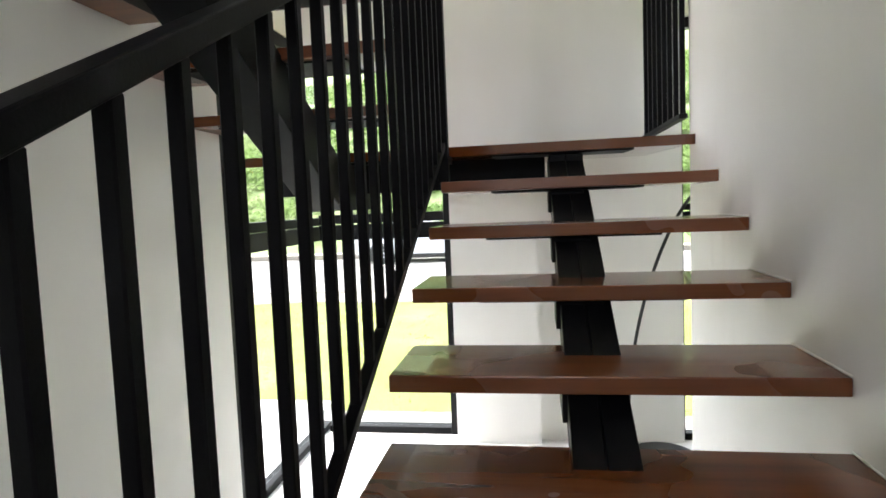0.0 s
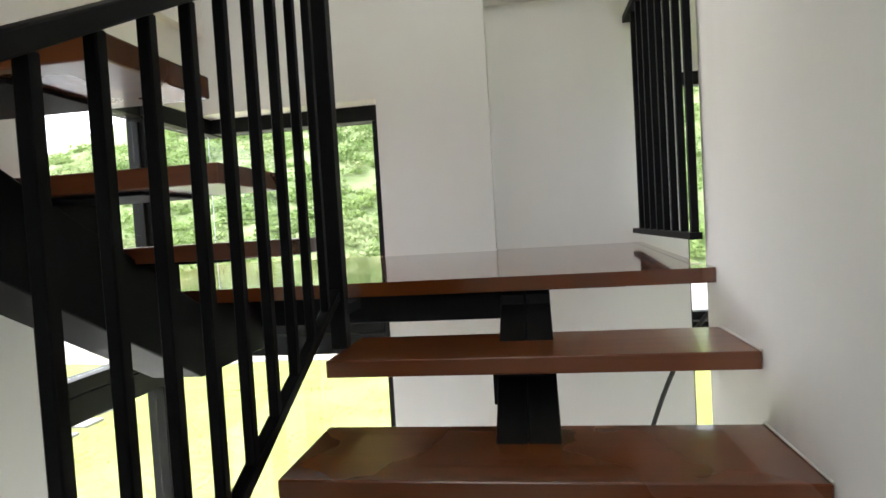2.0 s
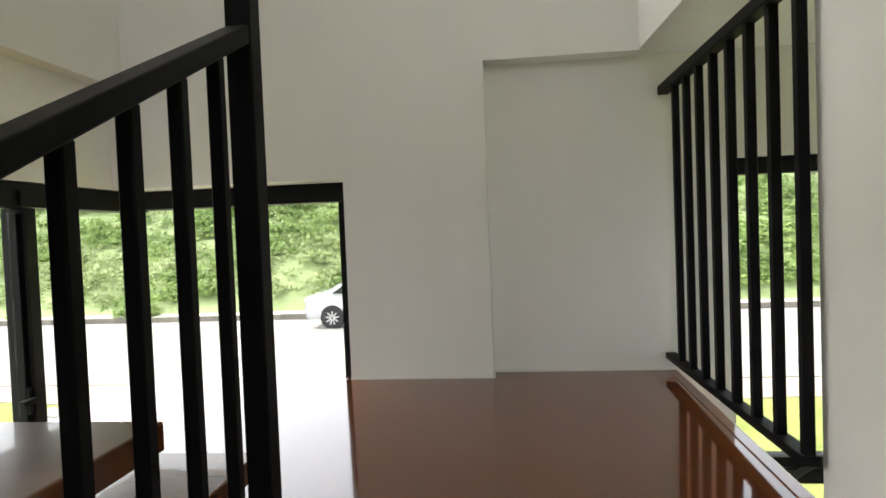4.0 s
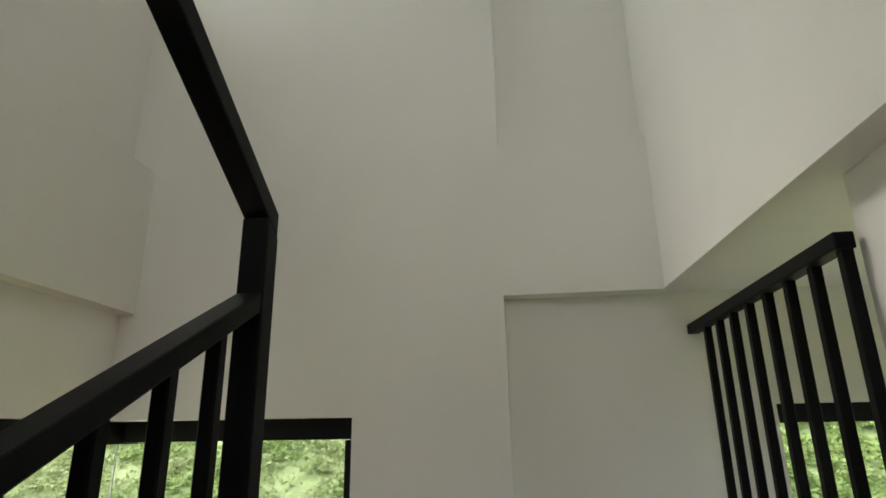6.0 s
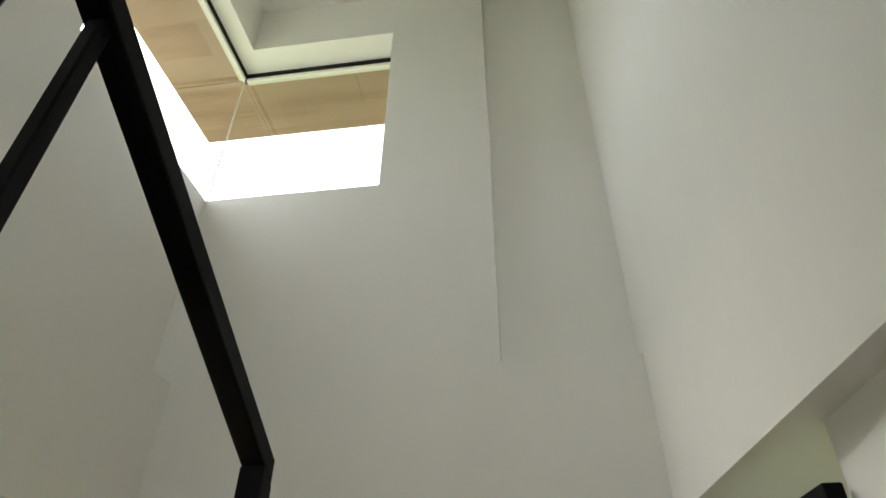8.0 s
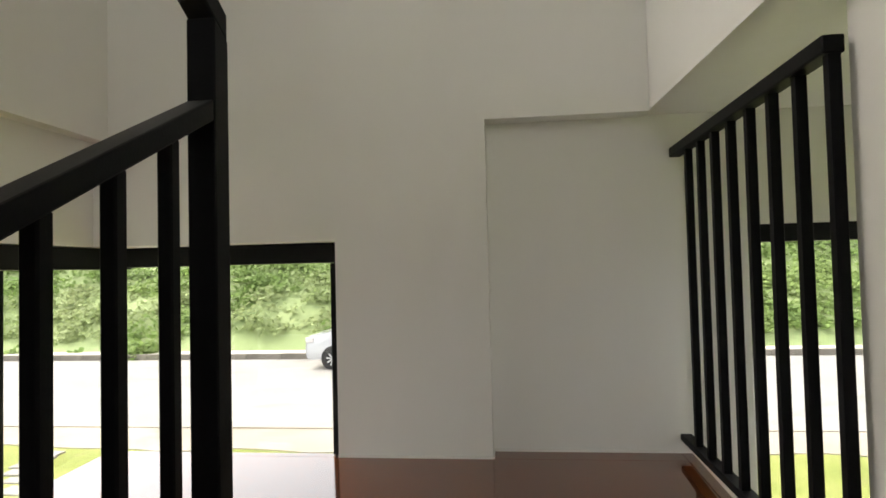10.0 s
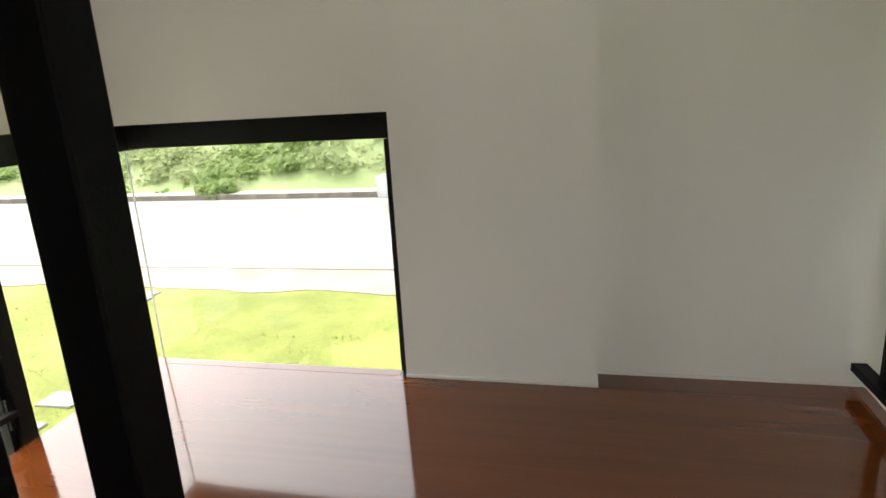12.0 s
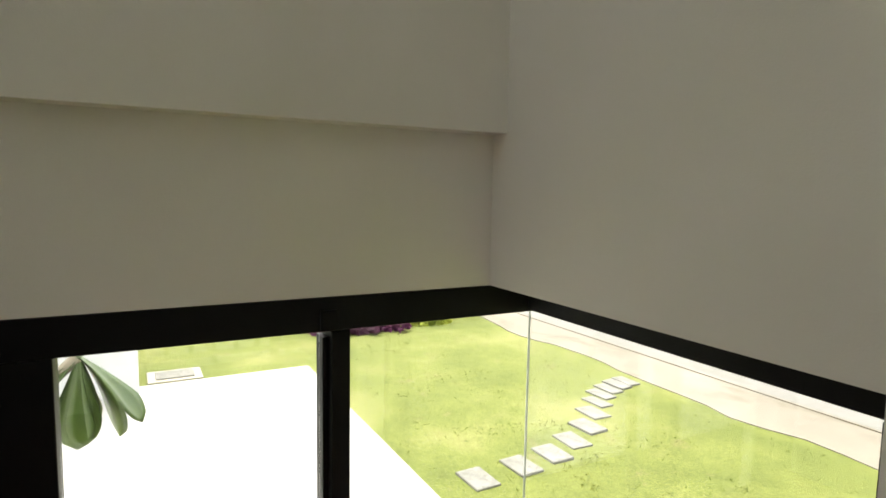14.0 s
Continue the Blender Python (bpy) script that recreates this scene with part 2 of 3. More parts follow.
def prism_yz(profile, x0, x1, bevel=0.0):
    """A solid with the outline given in y, z, from x0 to x1."""
    bm = bmesh.new()
    a = [bm.verts.new((x0, y, z)) for y, z in profile]
    b = [bm.verts.new((x1, y, z)) for y, z in profile]
    k = len(profile)
    bm.faces.new(a)
    bm.faces.new(b[::-1])
    for i in range(k):
        bm.faces.new((a[i], b[i], b[(i + 1) % k], a[(i + 1) % k]))
    bmesh.ops.recalc_face_normals(bm, faces=bm.faces)
    if bevel:
        bmesh.ops.bevel(bm, geom=list(bm.edges), offset=bevel, segments=2, affect="EDGES", profile=0.5)
    return bm


def sloping(y0, z0, y1, z1, h, xc, w, bevel=0.004):
    """A straight bar in an upright plane: z is its top, h its upright depth."""
    return prism_yz([(y0, z0), (y1, z1), (y1, z1 - h), (y0, z0 - h)], xc - w / 2, xc + w / 2, bevel)


def cylinder(r, z0, z1, seg=24, r2=None):
    bm = bmesh.new()
    bmesh.ops.create_cone(bm, cap_ends=True, segments=seg, radius1=r, radius2=r if r2 is None else r2, depth=z1 - z0)
    bmesh.ops.translate(bm, vec=(0, 0, (z0 + z1) / 2), verts=bm.verts)
    return bm


def part(name, bm, mat, parent=None, label="", smooth=False):
    me = bpy.data.meshes.new(name)
    bm.to_mesh(me)
    bm.free()
    me.materials.append(mat)
    if smooth:
        for p in me.polygons:
            p.use_smooth = True
    ob = new(name, me)
    ob.parent = parent
    if label:
        tagged(ob, label)
    return ob


def raw(name, verts, faces, mat, parent=None, smooth=False):
    me = bpy.data.meshes.new(name)
    me.from_pydata([tuple(v) for v in verts], [], faces)
    me.update()
    me.materials.append(mat)
    if smooth:
        for p in me.polygons:
            p.use_smooth = True
    ob = new(name, me)
    ob.parent = parent
    return ob


def thing(name, label, category, group="", at=(0, 0, 0)):
    ob = new(name)
    ob.location = at
    ob.empty_display_size = 0.1
    return tagged(ob, label, category, group)


def structure(name, bm, mat, label, category):
    return tagged(part(name, bm, mat), label, category, kind="structure")


def tube(name, points, radius, mat, parent=None):
    c = bpy.data.curves.new(name, "CURVE")
    c.dimensions, c.bevel_depth, c.bevel_resolution = "3D", radius, 3
    s = c.splines.new("NURBS")
    s.points.add(len(points) - 1)
    for p, q in zip(s.points, points):
        p.co = (*q, 1)
    s.use_endpoint_u, s.order_u = True, 4
    me = bpy.data.meshes.new_from_object(bpy.data.objects.new("tmp", c))
    me.materials.clear()
    me.materials.append(mat)
    ob = new(name, me)
    ob.parent = parent
    for p in me.polygons:
        p.use_smooth = True
    return ob


# ---- the shell of the stair hall ----
ZL = 2.08          # landing
YP, YR = 1.125, 1.215   # face of the pier, face of the recess
HEAD, BAND0, BAND1 = 2.955, 3.415, 4.09
CLR0, CLR1, TOP = 5.243, 6.725, 7.2

structure("floor", box(-2.70, 1.45, -6.2, 1.40, -0.12, 0.0), TILE, "glossy white tiled ground floor of the stair hall", "floor")
structure("wall_far", boxes(
    (-1.394, -0.78, YP, 1.40, 0, BAND0), (-0.78, 0.225, YR, 1.40, 0, BAND0), (0.225, 1.25, YR, 1.40, 2.975, BAND0),
    (1.25, 1.30, YR, 1.40, 0, BAND0), (-2.70, -0.148, YP, 1.40, BAND0, BAND1), (-0.148, 1.30, YR + 0.001, 1.40, BAND0, BAND1), (-2.70, -1.394, YP, 1.40, HEAD, BAND0),
    (-2.70, -1.425, YP, 1.40, BAND1, CLR0), (-1.425, -0.775, YP, 1.40, BAND1, TOP), (-0.775, 0.15, YR + 0.001, 1.40, BAND1, TOP),
    (-2.70, -1.425, YP, 1.40, CLR1, TOP)), WALL, "white painted wall with a proud pier, a recess and a slab band", "wall")


def right_wall():
    bm = boxes((0.0, 0.15, -6.2, 0.085, 0, 3.42))
    plan = [(-0.05, -6.2), (-0.077, -0.45), (-0.147, YP), (-0.147, YR), (0.15, YR), (0.15, -6.2)]
    low = [bm.verts.new((x, y, 3.42)) for x, y in plan]
    top = [bm.verts.new((x, y, TOP)) for x, y in plan]
    bm.faces.new(low)
    bm.faces.new(top[::-1])
    for i in range(len(plan)):
        bm.faces.new((low[i], top[i], top[(i + 1) % len(plan)], low[(i + 1) % len(plan)]))
    bmesh.ops.recalc_face_normals(bm, faces=bm.faces)
    return bm


structure("wall_right", right_wall(), WALL, "white painted wall beside the stairs with an overhanging upper part", "wall")
structure("wall_left", boxes((-2.70, -2.445, -6.2, -0.11, 0, 3.398), (-2.70, -2.445, -0.11, YP, HEAD, 3.398), (-2.70, -2.375, -6.2, YP, 3.398, 4.07),
          (-2.70, -2.497, -6.2, YP, 4.07, CLR0), (-2.70, -2.497, -6.2, -0.06, CLR0, CLR1), (-2.70, -2.497, -6.2, YP, CLR1, TOP)),
          WALL, "white painted outer wall with a proud slab band", "wall")
# both openings are invented and unseen, cut to let fill light in
structure("wall_back", boxes((-2.445, -2.25, -6.2, -6.0, 0, TOP), (-0.25, 0.0, -6.2, -6.0, 0, 3.42), (-2.25, -0.25, -6.2, -6.0, 0, 2.5), (-2.25, -0.25, -6.2, -6.0, 3.7, 4.6), (-2.25, -0.25, -6.2, -6.0, 6.4, TOP), (-0.25, -0.062, -6.2, -6.0, 3.42, TOP)),
          WALL, "white painted wall closing the hall behind the stairs", "wall")
# the side wall has an unseen opening, added for extra light
structure("wall_void", boxes((1.30, 1.45, -1.35, -0.90, 0, BAND1), (1.30, 1.45, 0.90, 1.40, 0, BAND1), (1.30, 1.45, -0.90, 0.90, 0, 2.62), (1.30, 1.45, -0.90, 0.90, 3.2, BAND1), (0.15, 1.30, -1.35, -1.20, 0, BAND1)), WALL, "white painted walls of the shaft behind the landing guard", "wall")
structure("ceiling_void", box(0.15, 1.30, -1.20, YR, 3.42, 3.57), WALL, "white painted ceiling over the shaft", "ceiling")
structure("ceiling", box(-2.70, 0.15, -6.2, 1.40, TOP, TOP + 0.2), WALL, "white painted ceiling high over the stairs", "ceiling")
structure("upper_floor", box(-2.375, -0.148, -6.0, -3.80, 3.79, 4.07), WALL, "white slab of the upper floor at the stair head", "floor")
LZ0, LTILT = 2.0535, radians(1.8)   # landing height at its front, its fall towards the stairs


def landing_z(y):
    return LZ0 + math.tan(LTILT) * (y + 0.027)


def landing_trim():
    z1, z2 = landing_z(YP) - 0.004, landing_z(YR) - 0.004
    structure("baseboard", boxes((-1.394, -0.78, YP - 0.007, YP - 0.001, z1, z1 + 0.013), (-0.779, -0.010, YR - 0.007, YR - 0.001, z2, z2 + 0.013),
              (-0.779, -0.773, YP - 0.007, YR - 0.008, z1, z1 + 0.013)), WALL, "thin white sealant bead along the landing edge", "trim")


landing_trim()

# eaves outside the high corner window, boarded underneath
def eaves():
    bm = bmesh.new()
    for i in range(5):
        add_box(bm, -2.70 + i * 0.9, -2.70 + (i + 1) * 0.9 - 0.003, 1.405, 2.0, CLR1 + 0.02, CLR1 + 0.05)
    add_box(bm, -3.29, -2.703, 1.403, 2.0, CLR1 + 0.02, CLR1 + 0.05)
    for i in range(8):
        add_box(bm, -3.29, -2.705, 1.40 - (i + 1) * 0.95, 1.40 - i * 0.95 - 0.003, CLR1 + 0.02, CLR1 + 0.05)
    structure("eaves_soffit", bm, SOFFIT, "brown stained timber boards under the roof eaves", "eaves")
    structure("roof_edge", boxes((-3.31, 1.6, 1.40, 2.02, CLR1 + 0.051, CLR1 + 0.25), (-3.31, -2.70, -6.2, 1.40, CLR1 + 0.051, CLR1 + 0.25)), WALL, "white roof edge over the eaves", "roof")


eaves()

# ---- windows ----


def pane(bm, parent):
    ob = part("pane", bm, GLASS, parent, "clear window glass")
    ob.visible_shadow = False
    return ob


def window(name, label):
    w = thing(name, label, "window")
    w["kind"] = "structure"
    return w


w1 = window("window_1", "tall black-framed corner window with frameless glass corner")
G1, F0, F1 = 1.325, 1.270, 1.385   # glass plane, faces of the front frame
for nm, bm in (
        ("head_frame", box(-2.447, -1.394, F0, F1, 2.868, HEAD - 0.001, 0.003)), ("head_frame", box(-2.56, -2.448, -0.108, F1, 2.862, HEAD - 0.003, 0.003)),
        ("jamb", box(-1.461, -1.394, F0, F1, 0.0, 2.866, 0.003)), ("jamb", box(-2.555, -2.452, -0.107, 0.022, 0.0, 2.860, 0.003)),
        ("mullion", box(-2.55, -2.455, 0.640, 0.692, 1.70, 2.860, 0.003)), ("mullion", box(-2.55, -2.455, 0.640, 0.692, 0.05, 1.515, 0.003)),
        ("transom", box(-2.44, -1.463, F0 + 0.005, F1 - 0.005, 1.645, 1.715, 0.003)), ("transom", box(-2.44, -1.463, F0 + 0.005, F1 - 0.005, 1.52, 1.636, 0.003)),
        ("transom", box(-2.55, -2.46, 0.024, F1 - 0.006, 1.635, 1.697, 0.003)), ("transom", box(-2.55, -2.46, 0.024, F1 - 0.006, 1.517, 1.628, 0.003)),
        ("window_sill", box(-2.44, -1.463, F0 + 0.005, F1 - 0.005, 0.0, 0.05, 0.003)), ("window_sill", box(-2.55, -2.46, 0.024, F1 - 0.006, 0.0, 0.05, 0.003)),
        ("sash_stile", box(-2.535, -2.475, 0.621, 0.638, 1.70, 2.84, 0.002)),
        ("stay_block", box(-2.447, -2.434, 0.605, 0.65, 2.866, 2.92, 0.002)), ("handle_base", box(-2.474, -2.462, 0.622, 0.637, 2.10, 2.20, 0.002)), ("handle", box(-2.461, -2.436, 0.57, 0.635, 2.145, 2.165, 0.004))):
    part(nm, bm, FRAME, w1)
for bm in (box(-2.505, -1.463, G1 - 0.004, G1 + 0.004, 1.717, 2.866), box(-2.509, -2.501, 0.694, G1 - 0.005, 1.699, 2.860), box(-2.509, -2.501, 0.024, 0.620, 1.699, 2.860),
           box(-2.505, -1.463, G1 - 0.004, G1 + 0.004, 0.052, 1.518), box(-2.509, -2.501, 0.694, G1 - 0.005, 0.052, 1.515), box(-2.509, -2.501, 0.024, 0.638, 0.052, 1.515)):
    pane(bm, w1)
part("corner_seal", box(-2.510, -2.505, G1 - 0.004, G1 + 0.001, 1.717, 2.860), simple("grey_silicone", (0.6, 0.62, 0.6), (0.66, 0.68, 0.66), 20, 0.4), w1, "pale silicone joint")

w2 = window("window_2", "tall narrow black-framed window in the shaft wall")
for nm, bm in (("head_frame", box(0.225, 1.25, 1.26, 1.33, 2.905, 2.975, 0.003)), ("jamb", box(0.225, 0.242, 1.26, 1.33, 0.0, 2.904, 0.002)), ("jamb", box(1.215, 1.25, 1.26, 1.33, 0.0, 2.904, 0.002)),
               ("transom", box(0.243, 1.214, 1.26, 1.33, 1.655, 1.70, 0.002)), ("transom", box(0.243, 1.214, 1.26, 1.33, 1.585, 1.645, 0.002)), ("window_sill", box(0.243, 1.214, 1.26, 1.33, 0.0, 0.05, 0.002))):
    part(nm, bm, FRAME, w2)
pane(box(0.243, 1.214, 1.29, 1.298, 1.702, 2.903), w2)
pane(box(0.243, 1.214, 1.29, 1.298, 0.052, 1.583), w2)

# invented window, never in view, added to lighten the shaft and left wall
w4 = window("window_4", "added unseen black-framed high window that brightens the shaft")
for nm, bm in (("head_frame", box(1.34, 1.40, -0.90, 0.90, 3.155, 3.198, 0.003)), ("window_sill", box(1.34, 1.40, -0.90, 0.90, 2.622, 2.665, 0.003)),
               ("jamb", box(1.34, 1.40, -0.898, -0.86, 2.666, 3.154, 0.003)), ("jamb", box(1.34, 1.40, 0.86, 0.898, 2.666, 3.154, 0.003))):
    part(nm, bm, FRAME, w4)
pane(box(1.366, 1.374, -0.859, 0.859, 2.667, 3.153), w4)

w3 = window("window_3", "high corner clerestory window with a slim black head frame")
for nm, bm, mt in (("head_frame", box(-2.66, -1.425, 1.33, 1.39, CLR1 - 0.045, CLR1 - 0.001, 0.002), FRAME), ("head_frame", box(-2.69, -2.63, -0.059, 1.329, CLR1 - 0.045, CLR1 - 0.001, 0.002), FRAME),
                   ("head_bead", box(-2.628, -1.425, 1.335, 1.38, CLR1 - 0.075, CLR1 - 0.047, 0.002), WALL), ("head_bead", box(-2.68, -2.635, -0.059, 1.33, CLR1 - 0.075, CLR1 - 0.047, 0.002), WALL)):
    part(nm, bm, mt, w3)
pane(box(-2.655, -1.425, 1.355, 1.361, CLR0 + 0.002, CLR1 - 0.077), w3)
pane(box(-2.661, -2.655, -0.059, 1.354, CLR0 + 0.002, CLR1 - 0.077), w3)
part("corner_seal", box(-2.662, -2.654, 1.354, 1.362, CLR0 + 0.002, CLR1 - 0.077), WALL, w3, "white sealed glass joint")

# ---- the stairs ----
RISE, GOING, DEPTH, XL = 0.194, 0.3635, 0.3615, -1.205


def tread_mesh(x0, x1, depth):
    return box(x0, x1, 0, depth, -0.05, 0, 0.004)


def lower_flight():
    st = thing("staircase", "open staircase of varnished red hardwood treads on one black steel stringer", "staircase")
    zs = LZ0 - 0.10
    profile = [(0.40, zs + 0.045), (0.0, zs + 0.035), (0.0, zs), (-3.90, zs - 3.90 * RISE / GOING), (-3.90, 0.0), (-3.60, 0.0), (0.03, zs - 0.22), (0.40, zs - 0.20)]
    for x0, x1 in ((-0.705, -0.6210), (-0.6200, -0.535)):
        part("stringer", prism_yz(profile, x0, x1, 0.004), STEEL, st, "black painted steel stringer plate box")
    first = None
    for k in range(1, 11):
        y = -0.033 - GOING * k
        if first is None:
            first = part("tread", tread_mesh(XL, -0.002, DEPTH), WOOD, st)
            plate = part("support_plate", box(-0.98, -0.30, 0.05, 0.31, -0.060, -0.051, 0.002), STEEL, st, "thin black steel plate under a tread")
            prop = part("bracket", box(-0.72, -0.56, 0.08, 0.28, -0.16, -0.061, 0.002), STEEL, st)
            bead = part("sealant", box(-0.007, -0.001, 0.0, DEPTH, 0.0005, 0.0065, 0.002, 1), WALL, st, "thin white sealant line against the wall")
            pieces = (first, plate, prop, bead)
        else:
            pieces = [new(o.name.split(".")[0], o.data) for o in (first, plate, prop, bead)]
            for o in pieces:
                o.parent = st
        for o in pieces:
            o.location = (0, y, 2.055 - RISE * k)
    return st


def upper_flight():
    rise, going = 0.19, 0.355
    st = thing("staircase", "upper flight of varnished hardwood treads on one black stringer", "staircase")
    s = 0.55
    part("stringer", prism_yz([(0.52, 2.00), (-0.02, 2.00), (-0.10, 1.965 + 0.10 * s), (-3.60, 1.965 + 3.60 * s), (-3.60, 1.693 + 3.60 * s), (-0.10, 1.748), (0.52, 1.748)], -1.98, -1.78, 0.005), STEEL, st, "black painted folded steel stringer")
    first = None
    for k in range(1, 11):
        yf = -0.07 - going * (k - 1)
        zt = 2.038 + rise * k
        if first is None:
            first = part("tread", box(-2.44, -1.29, -0.345, 0, -0.05, 0, 0.004), WOOD, st)
            plate = part("support_plate", box(-2.25, -1.52, -0.30, -0.04, -0.060, -0.051, 0.002), STEEL, st, "thin black steel plate under a tread")
            t, p = first, plate
        else:
            t, p = (new(o.name.split(".")[0], o.data) for o in (first, plate))
            t.parent = p.parent = st
        t.location = p.location = (0, yf, zt)
        top = 1.965 - s * (yf - 0.17)
        part("bracket", box(-1.94, -1.82, yf - 0.28, yf - 0.06, top - 0.10, zt - 0.061, 0.002), STEEL, st)
    return st


lower_flight()
upper_flight()


def landing():
    ld = thing("stair_landing", "glossy varnished red hardwood landing of wide boards", "landing")
    joints = (-0.027, 0.20, 0.56, 0.92, YP - 0.002)
    for a, b in zip(joints, joints[1:]):
        part("board", box(-2.40, -0.046, a, b, ZL - 0.05, ZL, 0.0), BOARD, ld)
    part("board", box(-2.40, -1.4195, YP, 1.165, ZL - 0.05, ZL, 0.0), BOARD, ld)
    part("board", box(-0.778, -0.046, YP, YR - 0.002, ZL - 0.05, ZL, 0.0), BOARD, ld)
    part("front_edge", box(-0.046, -0.001, -0.027, 0.083, ZL - 0.05, ZL, 0.002), BOARD, ld)
    part("nosing", box(-0.060, -0.008, 0.084, YR - 0.002, ZL - 0.05, ZL + 0.002, 0.010, 4), BOARD, ld, "rounded varnished edge of the landing")
    part("support_beam", box(-2.39, -0.72, 0.37, 0.52, ZL - 0.222, ZL - 0.051, 0.004), STEEL, ld, "black steel beam under the landing")
    part("support_plate", box(-1.0, -0.28, 0.02, 0.40, ZL - 0.058, ZL - 0.051, 0.001), STEEL, ld)
    # laid with a slight fall towards the stairs
    ld.rotation_euler.x = LTILT
    ld.location = (0, ZL * math.sin(LTILT), LZ0 - ZL * math.cos(LTILT) + 0.027 * math.sin(LTILT))
    return ld


landing()

# ---- railings ----
XB, BAR = -1.219, 0.025
RAIL_S, RAIL_U = 0.53, 0.555
NEAR, FAR = -0.228, -0.178   # faces of the newel post


def rail1(y):
    return 3.253 + RAIL_S * y


def rail2(y):
    return 3.201 - RAIL_U * y


def foot1(y):
    return 2.172 + 0.505 * y


def foot2(y):
    return 2.259 - RAIL_U * y


def stair_railing():
    r = thing("stair_railing", "black steel stair railing with square balusters along the lower flight", "railing")
    part("handrail", sloping(-4.0, rail1(-4.0), NEAR - 0.001, rail1(NEAR), 0.038, XB, 0.05), STEEL, r, "flat black steel handrail")
    part("bottom_rail", sloping(-3.98, foot1(-3.98), NEAR - 0.001, foot1(NEAR), 0.035, XB, 0.032, 0.003), STEEL, r)
    part("newel_post", prism_yz([(NEAR, 1.86), (FAR, 1.86), (FAR, rail2(FAR) - 0.0505), (NEAR, rail2(NEAR) - 0.0505)], XB - 0.026, XB + 0.026, 0.003), STEEL, r, "square black steel newel post")
    part("newel_bracket", box(XB - 0.02, XB + 0.02, FAR + 0.001, -0.028, 1.965, 2.0), STEEL, r)
    y = -0.3275
    while y > -3.98:
        part("baluster", box(XB - BAR / 2, XB + BAR / 2, y - BAR / 2, y + BAR / 2, foot1(y) - 0.02, rail1(y) - 0.036, 0.003, 1), STEEL, r)
        y -= 0.1285
    return r


def upper_railing():
    r = thing("stair_railing", "black steel railing with square balusters climbing the upper flight", "railing")
    part("handrail", sloping(-3.8, rail2(-3.8), FAR, rail2(FAR), 0.05, XB, 0.05), STEEL, r, "flat black steel handrail")
    part("bottom_rail", sloping(-3.8, foot2(-3.8), -0.93, foot2(-0.93), 0.035, XB, 0.034, 0.003), STEEL, r)
    y = -0.945
    while y > -3.78:
        part("baluster", box(XB - BAR / 2, XB + BAR / 2, y - BAR / 2, y + BAR / 2, max(foot2(y) - 0.02, rail1(y) - 0.01), rail2(y) - 0.048, 0.003, 1), STEEL, r)
        y -= 0.128
    return r


def landing_guard():
    g = thing("landing_guard", "black steel guard with square bars across the open landing side", "railing")
    part("top_rail", box(-0.060, -0.016, 0.066, YR - 0.002, 3.246, 3.284, 0.004), STEEL, g)
    part("bottom_rail", box(-0.055, -0.012, 0.066, YR - 0.002, 2.142, 2.167, 0.003), STEEL, g)
    for i in range(8):
        y = 0.084 + i * 0.1385
        part("bar", box(-0.046, -0.021, y - 0.0125, y + 0.0125, 2.165, 3.248, 0.002, 1), STEEL, g)
    return g


stair_railing()
upper_railing()
landing_guard()

# ---- the garden, the road and the hillside ----
G = -0.12   # lawn


def noise_at(x, y, s=1.0):
    return noise.noise(Vector((x * s, y * s, 0.3)))


def ground():
    xs = sorted({*range(-400, 401, 40), *range(-40, 41, 4)})
    ys = sorted({*range(-400, 401, 40), *range(-20, 61, 4)})
    verts = [(x, y, G) for y in ys for x in xs]
    k = len(xs)
    faces = [(j * k + i, j * k + i + 1, (j + 1) * k + i + 1, (j + 1) * k + i) for j in range(len(ys) - 1) for i in range(k - 1)]
    tagged(raw("ground", verts, faces, GRASS), "bright yellow-green lawn with worn patches round the house", "lawn", kind="structure")


ground()


def wavy_strip(name, mat, near, far, x0, x1, z, amp, label, category, step=0.5):
    """A paved strip along x whose near edge wanders."""
    n = int((x1 - x0) / step)
    verts, faces = [], []
    for i in range(n + 1):
        x = x0 + i * step
        w = amp * (noise_at(x, near, 0.7) + 0.4 * noise_at(x, near, 3.0))
        for y, zz in ((near + w, z - 0.06), (near + w, z), (far, z), (far, z - 0.06)):
            verts.append((x, y, zz))
    for i in range(n):
        for j in range(3):
            a = i * 4 + j
            faces.append((a, a + 4, a + 5, a + 1))
    return tagged(raw(name, verts, faces, mat), label, category, kind="structure")


wavy_strip("pavement", APRON, 8.3, 9.6, -60, 60, G + 0.015, 0.22, "sandy worn concrete verge between lawn and road", "pavement")
wavy_strip("road", ROAD, 9.55, 17.9, -120, 120, G + 0.03, 0.04, "pale worn concrete road with darker stains", "road", 1.0)
structure("gutter_line", box(-60, 60, 9.54, 9.60, G - 0.02, G + 0.034), APRON, "thin concrete joint along the road edge", "road")
# garden slabs
structure("terrace_slab", box(-11.63, -6.28, -7.0, 3.06, G - 0.1, G + 0.05, 0.012), SLAB, "sun-bleached pale concrete terrace slab on the lawn", "slab")
structure("house_apron", box(-4.3, -2.705, -7.0, 2.1, G - 0.1, -0.03, 0.01), SLAB, "pale concrete apron along the house wall", "slab")
structure("pebble_strip", box(-2.72, 1.5, 1.402, 1.95, G - 0.1, G + 0.05, 0.01), STONE, "speckled pebble concrete strip below the window", "slab")


